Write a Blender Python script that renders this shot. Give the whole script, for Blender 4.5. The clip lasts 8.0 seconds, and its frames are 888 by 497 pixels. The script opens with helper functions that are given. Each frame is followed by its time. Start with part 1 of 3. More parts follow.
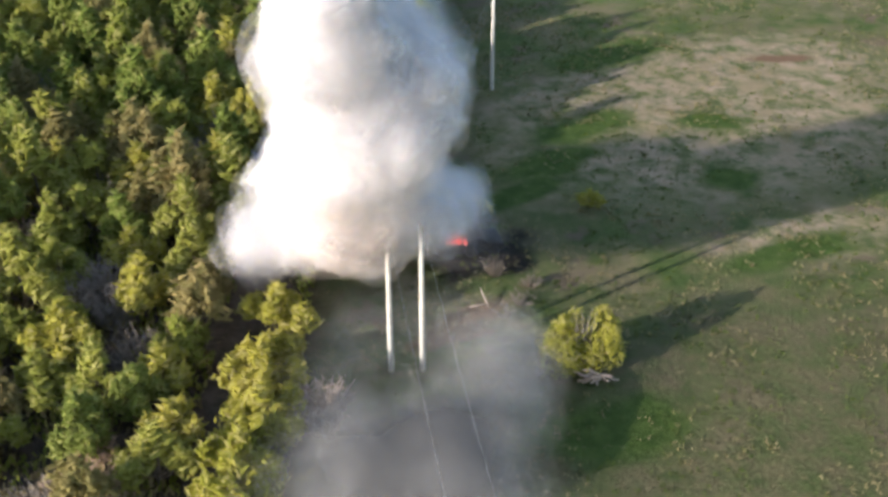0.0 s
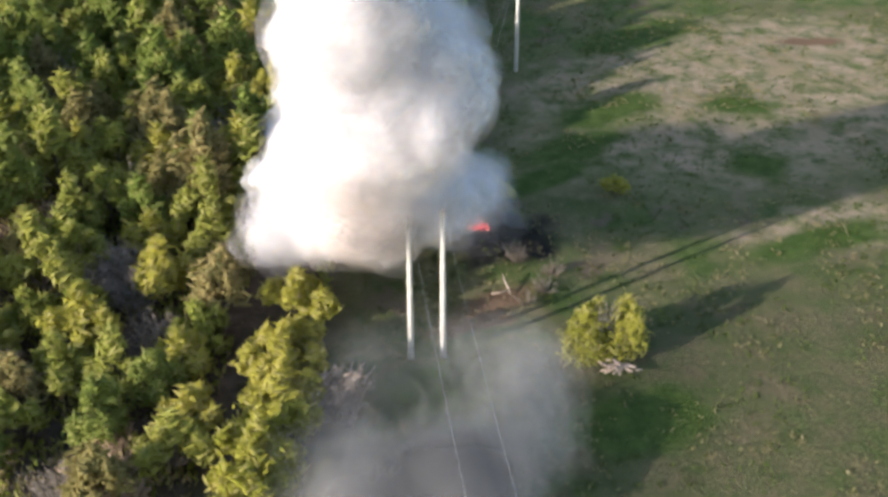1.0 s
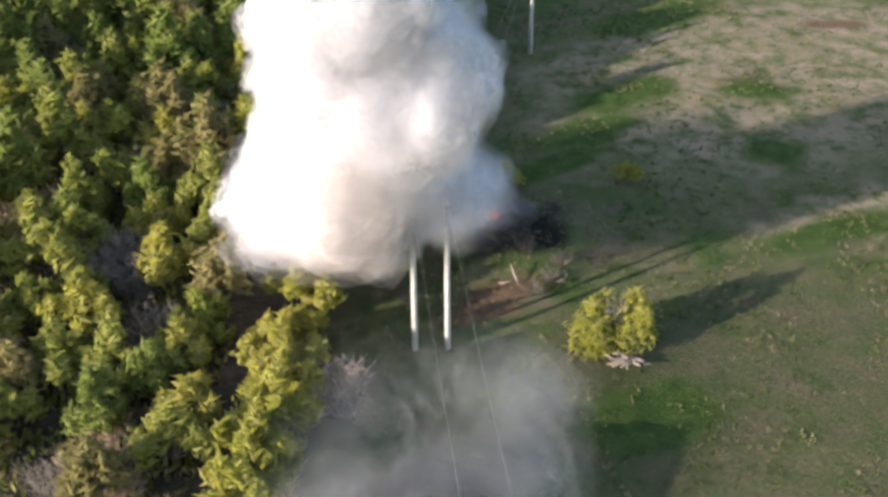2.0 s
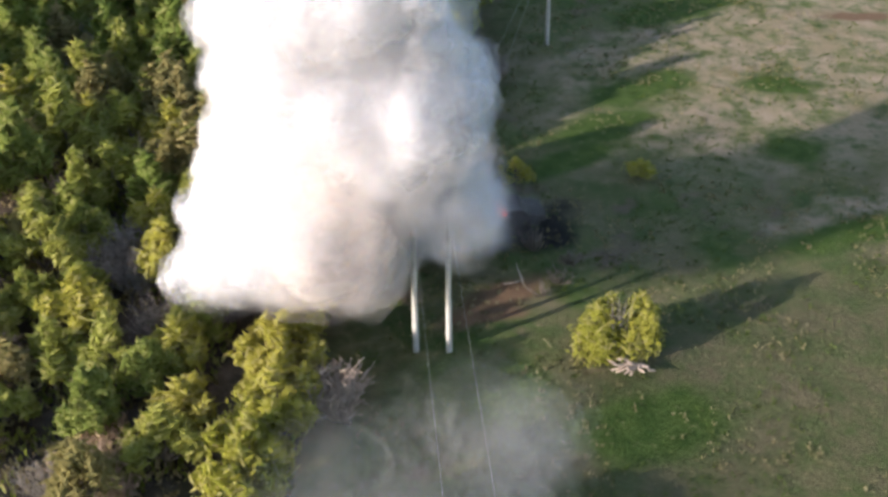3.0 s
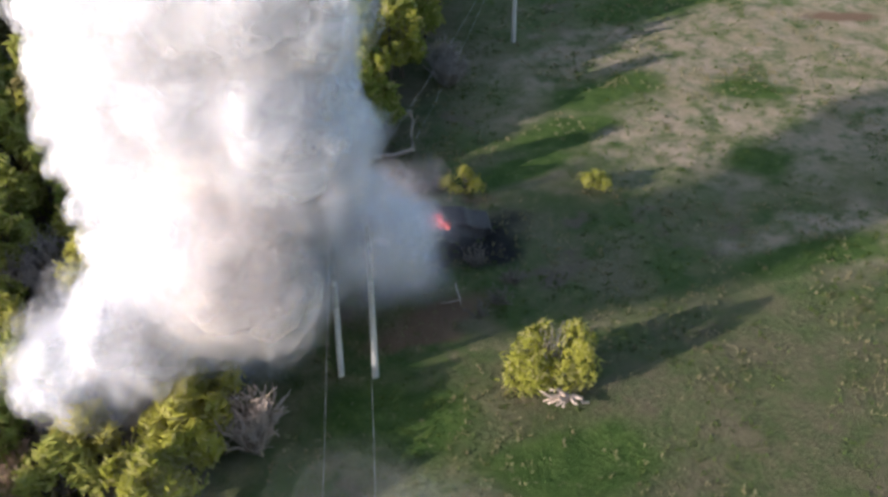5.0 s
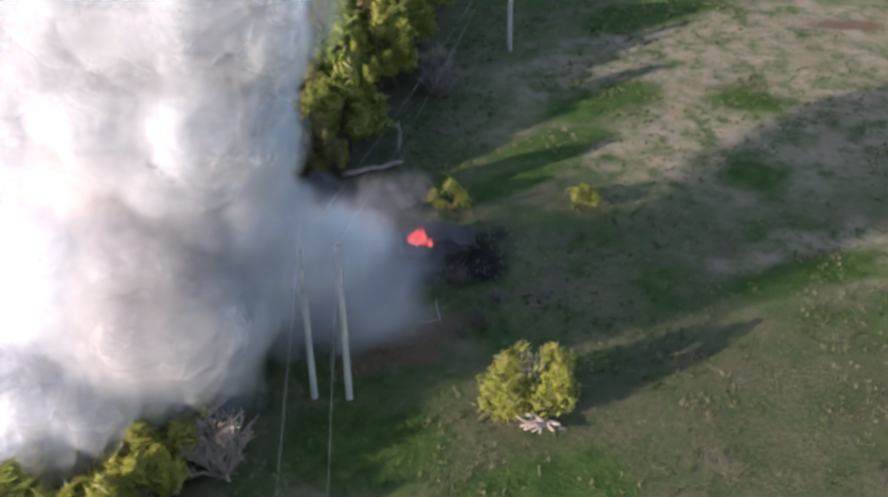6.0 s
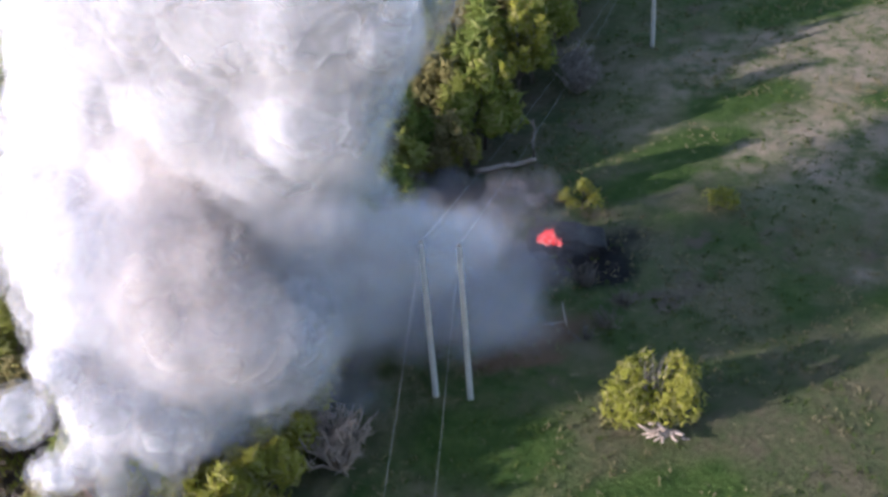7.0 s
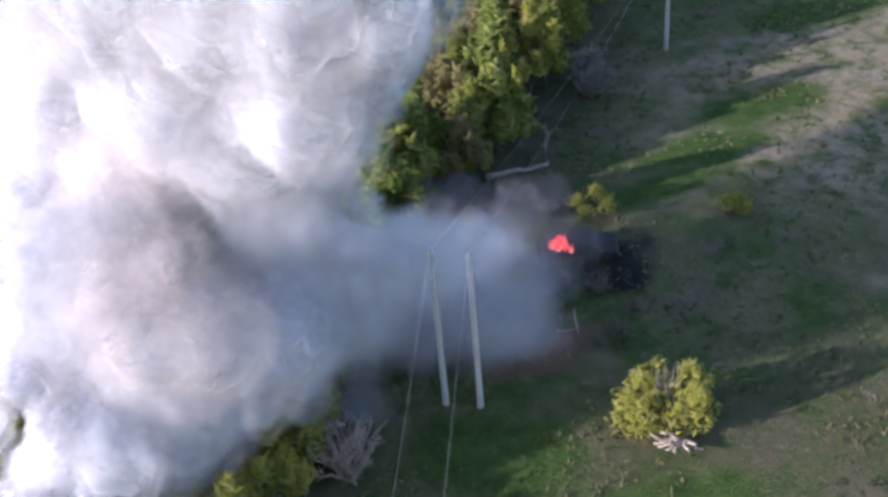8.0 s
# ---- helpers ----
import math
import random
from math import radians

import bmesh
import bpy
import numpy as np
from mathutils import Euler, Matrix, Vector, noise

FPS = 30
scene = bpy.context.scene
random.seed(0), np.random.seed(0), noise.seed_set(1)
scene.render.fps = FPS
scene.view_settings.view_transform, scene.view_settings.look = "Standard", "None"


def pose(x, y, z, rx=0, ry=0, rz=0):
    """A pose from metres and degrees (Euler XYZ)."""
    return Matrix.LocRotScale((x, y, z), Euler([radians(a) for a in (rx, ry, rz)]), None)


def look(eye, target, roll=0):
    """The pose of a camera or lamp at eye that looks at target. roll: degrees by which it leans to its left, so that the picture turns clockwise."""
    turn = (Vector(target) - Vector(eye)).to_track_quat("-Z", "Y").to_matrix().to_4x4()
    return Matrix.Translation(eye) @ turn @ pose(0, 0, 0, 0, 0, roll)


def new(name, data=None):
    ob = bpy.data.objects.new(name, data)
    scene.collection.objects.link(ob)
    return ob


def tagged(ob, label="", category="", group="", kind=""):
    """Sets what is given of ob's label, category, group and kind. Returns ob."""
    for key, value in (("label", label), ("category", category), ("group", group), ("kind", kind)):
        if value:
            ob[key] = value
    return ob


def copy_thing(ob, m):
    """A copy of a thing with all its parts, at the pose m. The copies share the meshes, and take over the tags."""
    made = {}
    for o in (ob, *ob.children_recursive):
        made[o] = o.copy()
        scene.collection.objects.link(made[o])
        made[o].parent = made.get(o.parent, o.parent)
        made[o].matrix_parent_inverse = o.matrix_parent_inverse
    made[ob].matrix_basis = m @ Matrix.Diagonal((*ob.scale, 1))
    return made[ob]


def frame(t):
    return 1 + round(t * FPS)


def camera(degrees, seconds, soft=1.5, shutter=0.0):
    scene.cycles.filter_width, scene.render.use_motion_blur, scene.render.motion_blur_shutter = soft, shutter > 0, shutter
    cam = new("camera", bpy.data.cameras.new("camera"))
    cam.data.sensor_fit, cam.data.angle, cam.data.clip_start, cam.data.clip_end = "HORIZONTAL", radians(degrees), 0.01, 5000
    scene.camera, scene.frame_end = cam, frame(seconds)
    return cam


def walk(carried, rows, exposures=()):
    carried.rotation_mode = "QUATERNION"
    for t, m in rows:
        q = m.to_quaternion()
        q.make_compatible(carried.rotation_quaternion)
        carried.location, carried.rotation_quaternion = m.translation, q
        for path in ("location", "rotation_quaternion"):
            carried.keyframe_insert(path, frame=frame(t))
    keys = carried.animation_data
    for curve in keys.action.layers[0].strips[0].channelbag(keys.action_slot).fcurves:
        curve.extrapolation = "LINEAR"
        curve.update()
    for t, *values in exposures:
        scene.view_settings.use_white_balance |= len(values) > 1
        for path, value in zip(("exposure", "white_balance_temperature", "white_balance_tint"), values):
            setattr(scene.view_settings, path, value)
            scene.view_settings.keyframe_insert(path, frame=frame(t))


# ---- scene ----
cam = camera(41.7, 8.0, soft=3.3)
PATH = [
    (0, (2.187, -51.267, 38.63), (2.211, -49.554, 37.599), -0.1),
    (0.5, (2.086, -50.858, 38.612), (2.099, -49.157, 37.56), -0.0),
    (1, (2.176, -50.289, 38.608), (2.163, -48.596, 37.544), -0.2),
    (1.5, (2.6, -49.596, 38.557), (2.559, -47.912, 37.479), -0.4),
    (1.7, (2.806, -49.327, 38.564), (2.759, -47.648, 37.479), -0.5),
    (2.8, (4.261, -47.607, 38.824), (4.176, -45.958, 37.696), -0.4),
    (3, (4.601, -47.207, 38.848), (4.494, -45.559, 37.72), -0.8),
    (3.5, (5.649, -46.138, 38.948), (5.502, -44.498, 37.813), -1.1),
    (4, (6.65, -45.275, 38.953), (6.493, -43.643, 37.807), -1.1),
    (4.5, (7.658, -44.23, 39.027), (7.515, -42.608, 37.865), -0.7),
    (5, (8.758, -43.074, 39.082), (8.624, -41.455, 37.916), -0.4),
    (5.2, (9.196, -42.645, 39.087), (9.061, -41.024, 37.923), -0.3),
    (6.3, (11.511, -40.64, 39.207), (11.27, -39.041, 38.03), -1.9),
    (6.5, (11.794, -40.443, 39.218), (11.474, -38.859, 38.039), -3.3),
    (7, (12.189, -40.196, 39.248), (11.756, -38.636, 38.074), -4.8),
    (7.5, (12.327, -39.95, 39.268), (11.851, -38.401, 38.097), -5.5),
    (8, (12.354, -39.585, 39.239), (11.894, -38.031, 38.067), -5.4),
]
walk(cam, [(t, look(eye, target, roll)) for t, eye, target, roll in PATH],
     [(0, 1.15, 6450, 13), (4, 1.05, 6300, 15), (6.5, 0.95, 5850, 18), (8, 0.98, 5500, 22)])

# ---- light: low evening sun, clear sky ----
SUN_AZ, SUN_EL = radians(34), radians(16)   # shadows run towards +x +y at 34 degrees from x
world = bpy.data.worlds.new("sky")
scene.world = world
world.use_nodes = True
nt = world.node_tree
sky = nt.nodes.new("ShaderNodeTexSky")
sky.sky_type, sky.sun_disc = "NISHITA", False
sky.sun_elevation, sky.sun_rotation = SUN_EL, radians(180 + 56)
nt.nodes["Background"].inputs["Strength"].default_value = 0.15
nt.links.new(sky.outputs[0], nt.nodes["Background"].inputs["Color"])
sun = new("sun", bpy.data.lights.new("sun", "SUN"))
sun.data.energy, sun.data.angle, sun.data.color = 4.5, radians(0.6), (1.0, 0.92, 0.83)
sun.matrix_world = look((0, 0, 60), (math.cos(SUN_AZ) * 10, math.sin(SUN_AZ) * 10, 60 - 10 * math.tan(SUN_EL)))
scene.cycles.transparent_max_bounces = 96
scene.cycles.max_bounces, scene.cycles.diffuse_bounces, scene.cycles.transmission_bounces = 8, 6, 6


# ---- materials ----
def nodes_of(name):
    m = bpy.data.materials.new(name)
    m.use_nodes = True
    t = m.node_tree
    return m, t, t.nodes["Principled BSDF"], t.nodes["Material Output"]


def mix(t, fac, a, b):
    n = t.nodes.new("ShaderNodeMix")
    n.data_type = "RGBA"
    for k, v in ((0, fac), (6, a), (7, b)):
        if isinstance(v, (int, float)):
            n.inputs[k].default_value = v
        elif isinstance(v, tuple):
            n.inputs[k].default_value = (*v, 1)
        else:
            t.links.new(v, n.inputs[k])
    return n.outputs[2]


def noise_of(t, scale, detail=4, rough=0.55, coord="Object", stretch=None, lo=None, hi=None):
    tc = t.nodes.new("ShaderNodeTexCoord")
    out = tc.outputs[coord]
    if stretch:
        mp = t.nodes.new("ShaderNodeMapping")
        mp.inputs["Scale"].default_value = stretch
        t.links.new(out, mp.inputs[0])
        out = mp.outputs[0]
    n = t.nodes.new("ShaderNodeTexNoise")
    n.inputs["Scale"].default_value, n.inputs["Detail"].default_value, n.inputs["Roughness"].default_value = scale, detail, rough
    t.links.new(out, n.inputs["Vector"])
    if lo is None:
        return n.outputs[0]
    r = t.nodes.new("ShaderNodeMapRange")
    r.interpolation_type = "SMOOTHSTEP"
    r.inputs[1].default_value, r.inputs[2].default_value = lo, hi
    t.links.new(n.outputs[0], r.inputs[0])
    return r.outputs[0]


def bump(t, bsdf, height, strength, distance):
    b = t.nodes.new("ShaderNodeBump")
    b.inputs["Strength"].default_value, b.inputs["Distance"].default_value = strength, distance
    t.links.new(height, b.inputs["Height"])
    t.links.new(b.outputs[0], bsdf.inputs["Normal"])


def surface(name, a, b, scale, rough=0.9, metal=0.0, bump_d=0.0, stretch=None):
    m, t, p, _ = nodes_of(name)
    c = mix(t, noise_of(t, scale, 6, stretch=stretch, lo=0.35, hi=0.65), a, b)
    c = mix(t, noise_of(t, scale * 7, 3, lo=0.45, hi=0.75), c, tuple(x * 0.6 for x in a))
    t.links.new(c, p.inputs["Base Color"])
    p.inputs["Roughness"].default_value, p.inputs["Metallic"].default_value = rough, metal
    if bump_d:
        bump(t, p, noise_of(t, scale * 5, 5), 0.6, bump_d)
    return m


def foliage(name, a, b, c):
    """Leaves: tint by tree and by leaf, some light through them."""
    m, t, p, out = nodes_of(name)
    oi, geo = t.nodes.new("ShaderNodeObjectInfo"), t.nodes.new("ShaderNodeNewGeometry")
    col = mix(t, oi.outputs["Random"], a, b)
    r = t.nodes.new("ShaderNodeMapRange")
    r.inputs[1].default_value, r.inputs[2].default_value = 0.55, 1.0
    t.links.new(geo.outputs["Random Per Island"], r.inputs[0])
    col = mix(t, r.outputs[0], col, c)
    d, tr = (t.nodes.new("ShaderNodeBsdf" + k) for k in ("Diffuse", "Translucent"))
    t.links.new(col, d.inputs[0])
    t.links.new(col, tr.inputs[0])
    s = t.nodes.new("ShaderNodeMixShader")
    s.inputs[0].default_value = 0.48
    t.links.new(d.outputs[0], s.inputs[1])
    t.links.new(tr.outputs[0], s.inputs[2])
    t.links.new(s.outputs[0], out.inputs[0])
    return m


def smoke_mat(name, colour, alpha, lo=0.3, hi=0.7, scale=0.9, least=0.3):
    """One shell of a puff: a scattering veil with uneven density."""
    m, t, p, out = nodes_of(name)
    d, tr, cl = (t.nodes.new("ShaderNodeBsdf" + k) for k in ("Diffuse", "Translucent", "Transparent"))
    d.inputs[0].default_value = tr.inputs[0].default_value = (*colour, 1)
    s, a = t.nodes.new("ShaderNodeMixShader"), t.nodes.new("ShaderNodeMixShader")
    s.inputs[0].default_value = 0.55
    t.links.new(d.outputs[0], s.inputs[1])
    t.links.new(tr.outputs[0], s.inputs[2])
    r = t.nodes.new("ShaderNodeMapRange")
    r.inputs[3].default_value, r.inputs[4].default_value = alpha * least, alpha
    r.inputs[1].default_value, r.inputs[2].default_value = lo, hi
    t.links.new(noise_of(t, scale, 3, 0.6), r.inputs[0])
    t.links.new(r.outputs[0], a.inputs[0])
    t.links.new(cl.outputs[0], a.inputs[1])
    t.links.new(s.outputs[0], a.inputs[2])
    t.links.new(a.outputs[0], out.inputs[0])
    return m


def blob(t, x, y, rx, ry, turn=0.0, warp=2.5):
    """1 inside an uneven oval round (x, y), 0 outside."""
    tc = t.nodes.new("ShaderNodeTexCoord")
    n = t.nodes.new("ShaderNodeTexNoise")
    n.inputs["Scale"].default_value, n.inputs["Detail"].default_value = 0.35, 5
    t.links.new(tc.outputs["Object"], n.inputs["Vector"])
    k = t.nodes.new("ShaderNodeVectorMath")
    k.operation = "MULTIPLY_ADD"
    k.inputs[1].default_value = (2 * warp, 2 * warp, 0)
    t.links.new(n.outputs["Color"], k.inputs[0])
    t.links.new(tc.outputs["Object"], k.inputs[2])
    mp = t.nodes.new("ShaderNodeMapping")
    mp.vector_type = "TEXTURE"
    mp.inputs["Location"].default_value = (x + warp, y + warp, 0)
    mp.inputs["Rotation"].default_value = (0, 0, radians(turn))
    mp.inputs["Scale"].default_value = (rx, ry, 1000)
    t.links.new(k.outputs[0], mp.inputs[0])
    ln = t.nodes.new("ShaderNodeVectorMath")
    ln.operation = "LENGTH"
    t.links.new(mp.outputs[0], ln.inputs[0])
    r = t.nodes.new("ShaderNodeMapRange")
    r.interpolation_type = "SMOOTHSTEP"
    r.inputs[1].default_value, r.inputs[2].default_value, r.inputs[3].default_value, r.inputs[4].default_value = 0.55, 1.2, 1, 0
    t.links.new(ln.outputs["Value"], r.inputs[0])
    return r.outputs[0]


def ground_material():
    m, t, p, _ = nodes_of("meadow")
    soil = mix(t, noise_of(t, 0.35, 6, lo=0.3, hi=0.7), (0.235, 0.19, 0.11), (0.34, 0.26, 0.185))
    grass = mix(t, noise_of(t, 0.6, 6, 0.65, lo=0.3, hi=0.7), (0.042, 0.078, 0.018), (0.088, 0.115, 0.034))
    field = mix(t, noise_of(t, 0.16, 6, 0.65, lo=0.36, hi=0.64), grass, mix(t, 0.35, (0.085, 0.085, 0.034), soil))
    field = mix(t, noise_of(t, 0.28, 4, 0.5, lo=0.52, hi=0.66), field, mix(t, 0.45, (0.05, 0.085, 0.02), field))
    field = mix(t, noise_of(t, 0.22, 4, 0.6, coord="Generated", stretch=(3000, 3000, 1), lo=0.55, hi=0.68), field, (0.135, 0.105, 0.07))
    near_turf = mix(t, noise_of(t, 0.45, 6, 0.7, lo=0.35, hi=0.65), (0.06, 0.08, 0.026), (0.115, 0.095, 0.055))
    field = mix(t, blob(t, 22, -4, 20, 13, 20, 3.0), field, mix(t, 0.75, field, near_turf))
    # bare soil on the open side, greener by the wood and the bush, with painted tree shade
    for x, y, rx, ry, turn in ((24, 34, 20, 16, 30), (20, 25, 5, 4, 10), (34, 44, 9, 7, 0), (27, 14, 8, 3, 15)):
        field = mix(t, blob(t, x, y, rx, ry, turn), field, mix(t, noise_of(t, 0.5, 6, 0.7, lo=0.3, hi=0.62), grass, soil))
    # the dark green streaks turned 35 degrees paint the wood's long shadows into the turf
    for x, y, rx, ry, turn in ((11.5, -5, 5, 3, 10), (24.5, 32, 3.6, 2.2, 0), (23.8, 22.3, 2.6, 2.4, 0), (11, 25, 6, 2, 35), (14, 31, 6, 2.5, 35), (9, 20.5, 5, 1.6, 35), (18, 46, 8, 3, 30), (3, -3, 5, 3, 0), (25, 12, 6, 2, 25)):
        field = mix(t, blob(t, x, y, rx, ry, turn, 1.5), field, mix(t, noise_of(t, 0.9, 5, lo=0.3, hi=0.7), (0.038, 0.07, 0.014), (0.07, 0.105, 0.024)))
    for x, y, rx, ry, turn in ((4.2, 4.8, 3.5, 1.5, 40), (3.5, 3.0, 3, 0.7, 20), (-1, 18, 3.5, 1.2, 20), (33, 45, 3, 1, 0)):
        field = mix(t, blob(t, x, y, rx, ry, turn, 1.0), field, (0.16, 0.10, 0.06))
    field = mix(t, blob(t, 5.2, 12.4, 4.6, 3.2, 10, 2.5), field, (0.02, 0.018, 0.017))
    litter = mix(t, noise_of(t, 1.2, 6, 0.7, lo=0.35, hi=0.7), (0.07, 0.055, 0.04), (0.13, 0.105, 0.085))
    for x, y, rx, ry, turn in ((-18, -2, 14, 16, 0), (-22, 30, 25, 32, -8), (-9, 8, 5, 6, 0)):
        field = mix(t, blob(t, x, y, rx, ry, turn, 2.0), field, litter)
    straw = mix(t, noise_of(t, 1.3, 7, 0.75, lo=0.57, hi=0.75), field, (0.27, 0.215, 0.12))
    straw = mix(t, noise_of(t, 2.3, 7, 0.75, lo=0.56, hi=0.8), straw, (0.06, 0.06, 0.03))
    t.links.new(straw, p.inputs["Base Color"])
    p.inputs["Roughness"].default_value = 0.95
    p.inputs["Specular IOR Level"].default_value = 0.1
    bump(t, p, noise_of(t, 3.0, 8, 0.7), 0.8, 0.25)
    return m


M_GROUND = ground_material()
M_LEAF = foliage("leaves_green", (0.2, 0.235, 0.045), (0.3, 0.305, 0.07), (0.37, 0.355, 0.13))
M_LEAF_Y = foliage("leaves_yellow_green", (0.3, 0.305, 0.05), (0.38, 0.35, 0.07), (0.4, 0.36, 0.15))
M_LEAF_D = foliage("leaves_deep_green", (0.15, 0.2, 0.045), (0.23, 0.265, 0.065), (0.31, 0.32, 0.11))
M_LEAF_O = foliage("leaves_olive", (0.26, 0.225, 0.09), (0.33, 0.27, 0.125), (0.22, 0.21, 0.08))
M_STRAW = foliage("straw_blades", (0.24, 0.2, 0.1), (0.28, 0.24, 0.13), (0.34, 0.29, 0.17))
M_BLADE = foliage("grass_blades", (0.07, 0.11, 0.022), (0.09, 0.12, 0.03), (0.14, 0.15, 0.05))
M_DRY = surface("dry_brush", (0.42, 0.29, 0.2), (0.52, 0.38, 0.27), 2.0)
M_BARK = surface("bark", (0.13, 0.10, 0.075), (0.2, 0.17, 0.14), 3.0, bump_d=0.02, stretch=(1, 1, 0.2))
M_TWIG = surface("grey_twigs", (0.2, 0.17, 0.14), (0.3, 0.26, 0.22), 2.0)
M_PALE = surface("bleached_wood", (0.48, 0.37, 0.28), (0.6, 0.49, 0.38), 2.0, bump_d=0.01)
M_ROOT = surface("weathered_wood", (0.33, 0.25, 0.19), (0.42, 0.33, 0.27), 2.0, bump_d=0.01)
M_CONCRETE = surface("concrete", (0.42, 0.40, 0.36), (0.52, 0.5, 0.45), 2.0, bump_d=0.004)
M_CHAR = surface("charred_steel", (0.012, 0.011, 0.011), (0.035, 0.028, 0.024), 2.5, rough=0.8, bump_d=0.01)
M_WIRE = surface("wire", (0.3, 0.3, 0.29), (0.4, 0.4, 0.38), 2.0, rough=0.5, metal=0.6)
WHITE, GREY = (0.875, 0.862, 0.878), (0.84, 0.84, 0.83)
SHELLS = ((1.28, 0.1), (1.05, 0.24), (0.78, 0.5))
M_SMOKE = [smoke_mat("smoke_shell", WHITE, a) for _, a in SHELLS]
M_THIN = [smoke_mat("thin_smoke_shell", (0.85, 0.835, 0.85), a * 0.42, least=0.05) for _, a in SHELLS]
# slightly browner shells for puffs in the middle of the plume
M_WARM = [smoke_mat("warm_shell", (0.86, 0.8, 0.77), a * 0.9) for _, a in SHELLS]
M_HAZE = [smoke_mat("haze_shell", GREY, a * 0.042, scale=0.5, least=0.5) for _, a in SHELLS]
M_SOOT = [smoke_mat("sooty_shell", (0.3, 0.29, 0.31), a * 0.4, least=0.1) for _, a in SHELLS]
M_ASHY = [smoke_mat("ashen_shell", (0.8, 0.77, 0.79), a * 0.22, least=0.15) for _, a in SHELLS]


def ember_material():
    m, t, p, _ = nodes_of("flame")
    c = mix(t, noise_of(t, 2.2, 3, lo=0.45, hi=0.65), (0.75, 0.03, 0.03), (1.0, 0.4, 0.32))
    t.links.new(c, p.inputs["Emission Color"])
    p.inputs["Emission Strength"].default_value = 0.7
    p.inputs["Base Color"].default_value = (0.1, 0.01, 0.01, 1)
    return m


M_FIRE = ember_material()


# ---- mesh helpers ----
def mesh_of(name, verts, faces, mats, smooth=False, index=None):
    me = bpy.data.meshes.new(name)
    me.from_pydata([tuple(v) for v in verts], [], faces)
    for m in mats if isinstance(mats, (list, tuple)) else [mats]:
        me.materials.append(m)
    if smooth:
        me.polygons.foreach_set("use_smooth", [True] * len(me.polygons))
    if index is not None:
        me.polygons.foreach_set("material_index", index)
    return me


def part(name, bm, material, parent, label="", smooth=False):
    me = bpy.data.meshes.new(name)
    bm.to_mesh(me)
    bm.free()
    me.materials.append(material)
    if smooth:
        me.polygons.foreach_set("use_smooth", [True] * len(me.polygons))
    ob = new(name, me)
    ob.parent = parent
    return tagged(ob, label)


def tube(points, radii, sides=8):
    """Vertices and faces of a tapering tube along points."""
    verts, faces = [], []
    for i, p in enumerate(points):
        p = Vector(p)
        a = Vector(points[max(i - 1, 0)])
        b = Vector(points[min(i + 1, len(points) - 1)])
        q = (b - a).to_track_quat("Z", "Y")
        for k in range(sides):
            an = 2 * math.pi * k / sides
            verts.append(p + q @ Vector((math.cos(an) * radii[i], math.sin(an) * radii[i], 0)))
    for i in range(len(points) - 1):
        for k in range(sides):
            k2 = (k + 1) % sides
            faces.append((i * sides + k, i * sides + k2, (i + 1) * sides + k2, (i + 1) * sides + k))
    faces.append(tuple(range(sides))[::-1])
    faces.append(tuple((len(points) - 1) * sides + k for k in range(sides)))
    return verts, faces


def join(pieces):
    verts, faces = [], []
    for v, f in pieces:
        o = len(verts)
        verts += v
        faces += [tuple(i + o for i in x) for x in f]
    return verts, faces


def limb(rng, a, b, r0, r1, wob=0.08, n=5, sides=6):
    a, b = Vector(a), Vector(b)
    pts, rad = [], []
    size = (b - a).length
    for i in range(n):
        k = i / (n - 1)
        w = size * wob * math.sin(k * math.pi)
        pts.append(a.lerp(b, k) + Vector((rng.uniform(-w, w), rng.uniform(-w, w), rng.uniform(-w, w))))
        rad.append(r0 + (r1 - r0) * k)
    return tube(pts, rad, sides)


# ---- ground ----
def ground_height(x, y):
    return 0.10 * noise.noise((x * 0.12, y * 0.12, 0)) + 0.05 * noise.noise((x * 0.5, y * 0.5, 3))


def ground():
    near = [i * 0.5 - 60 for i in range(241)]
    far = [-1500, -700, -300, -150, -100, -75]
    xs = far + near + [-v for v in reversed(far)]
    ys = [v + 20 for v in xs]
    n = len(xs)
    verts = [(x, y, ground_height(x, y) if abs(x) < 60 else 0) for y in ys for x in xs]
    faces = [(j * n + i, j * n + i + 1, (j + 1) * n + i + 1, (j + 1) * n + i) for j in range(n - 1) for i in range(n - 1)]
    tagged(new("ground", mesh_of("ground", verts, faces, M_GROUND, True)),
           "uneven meadow of green grass and bare brown soil", "ground", kind="structure")


ground()


def edge_x(y):
    """East edge of the wood."""
    if y < 19:
        return -4.2
    if y < 30:
        return -2.2 + (y - 19) * 0.25
    return 0.6 + (y - 30) * 0.12


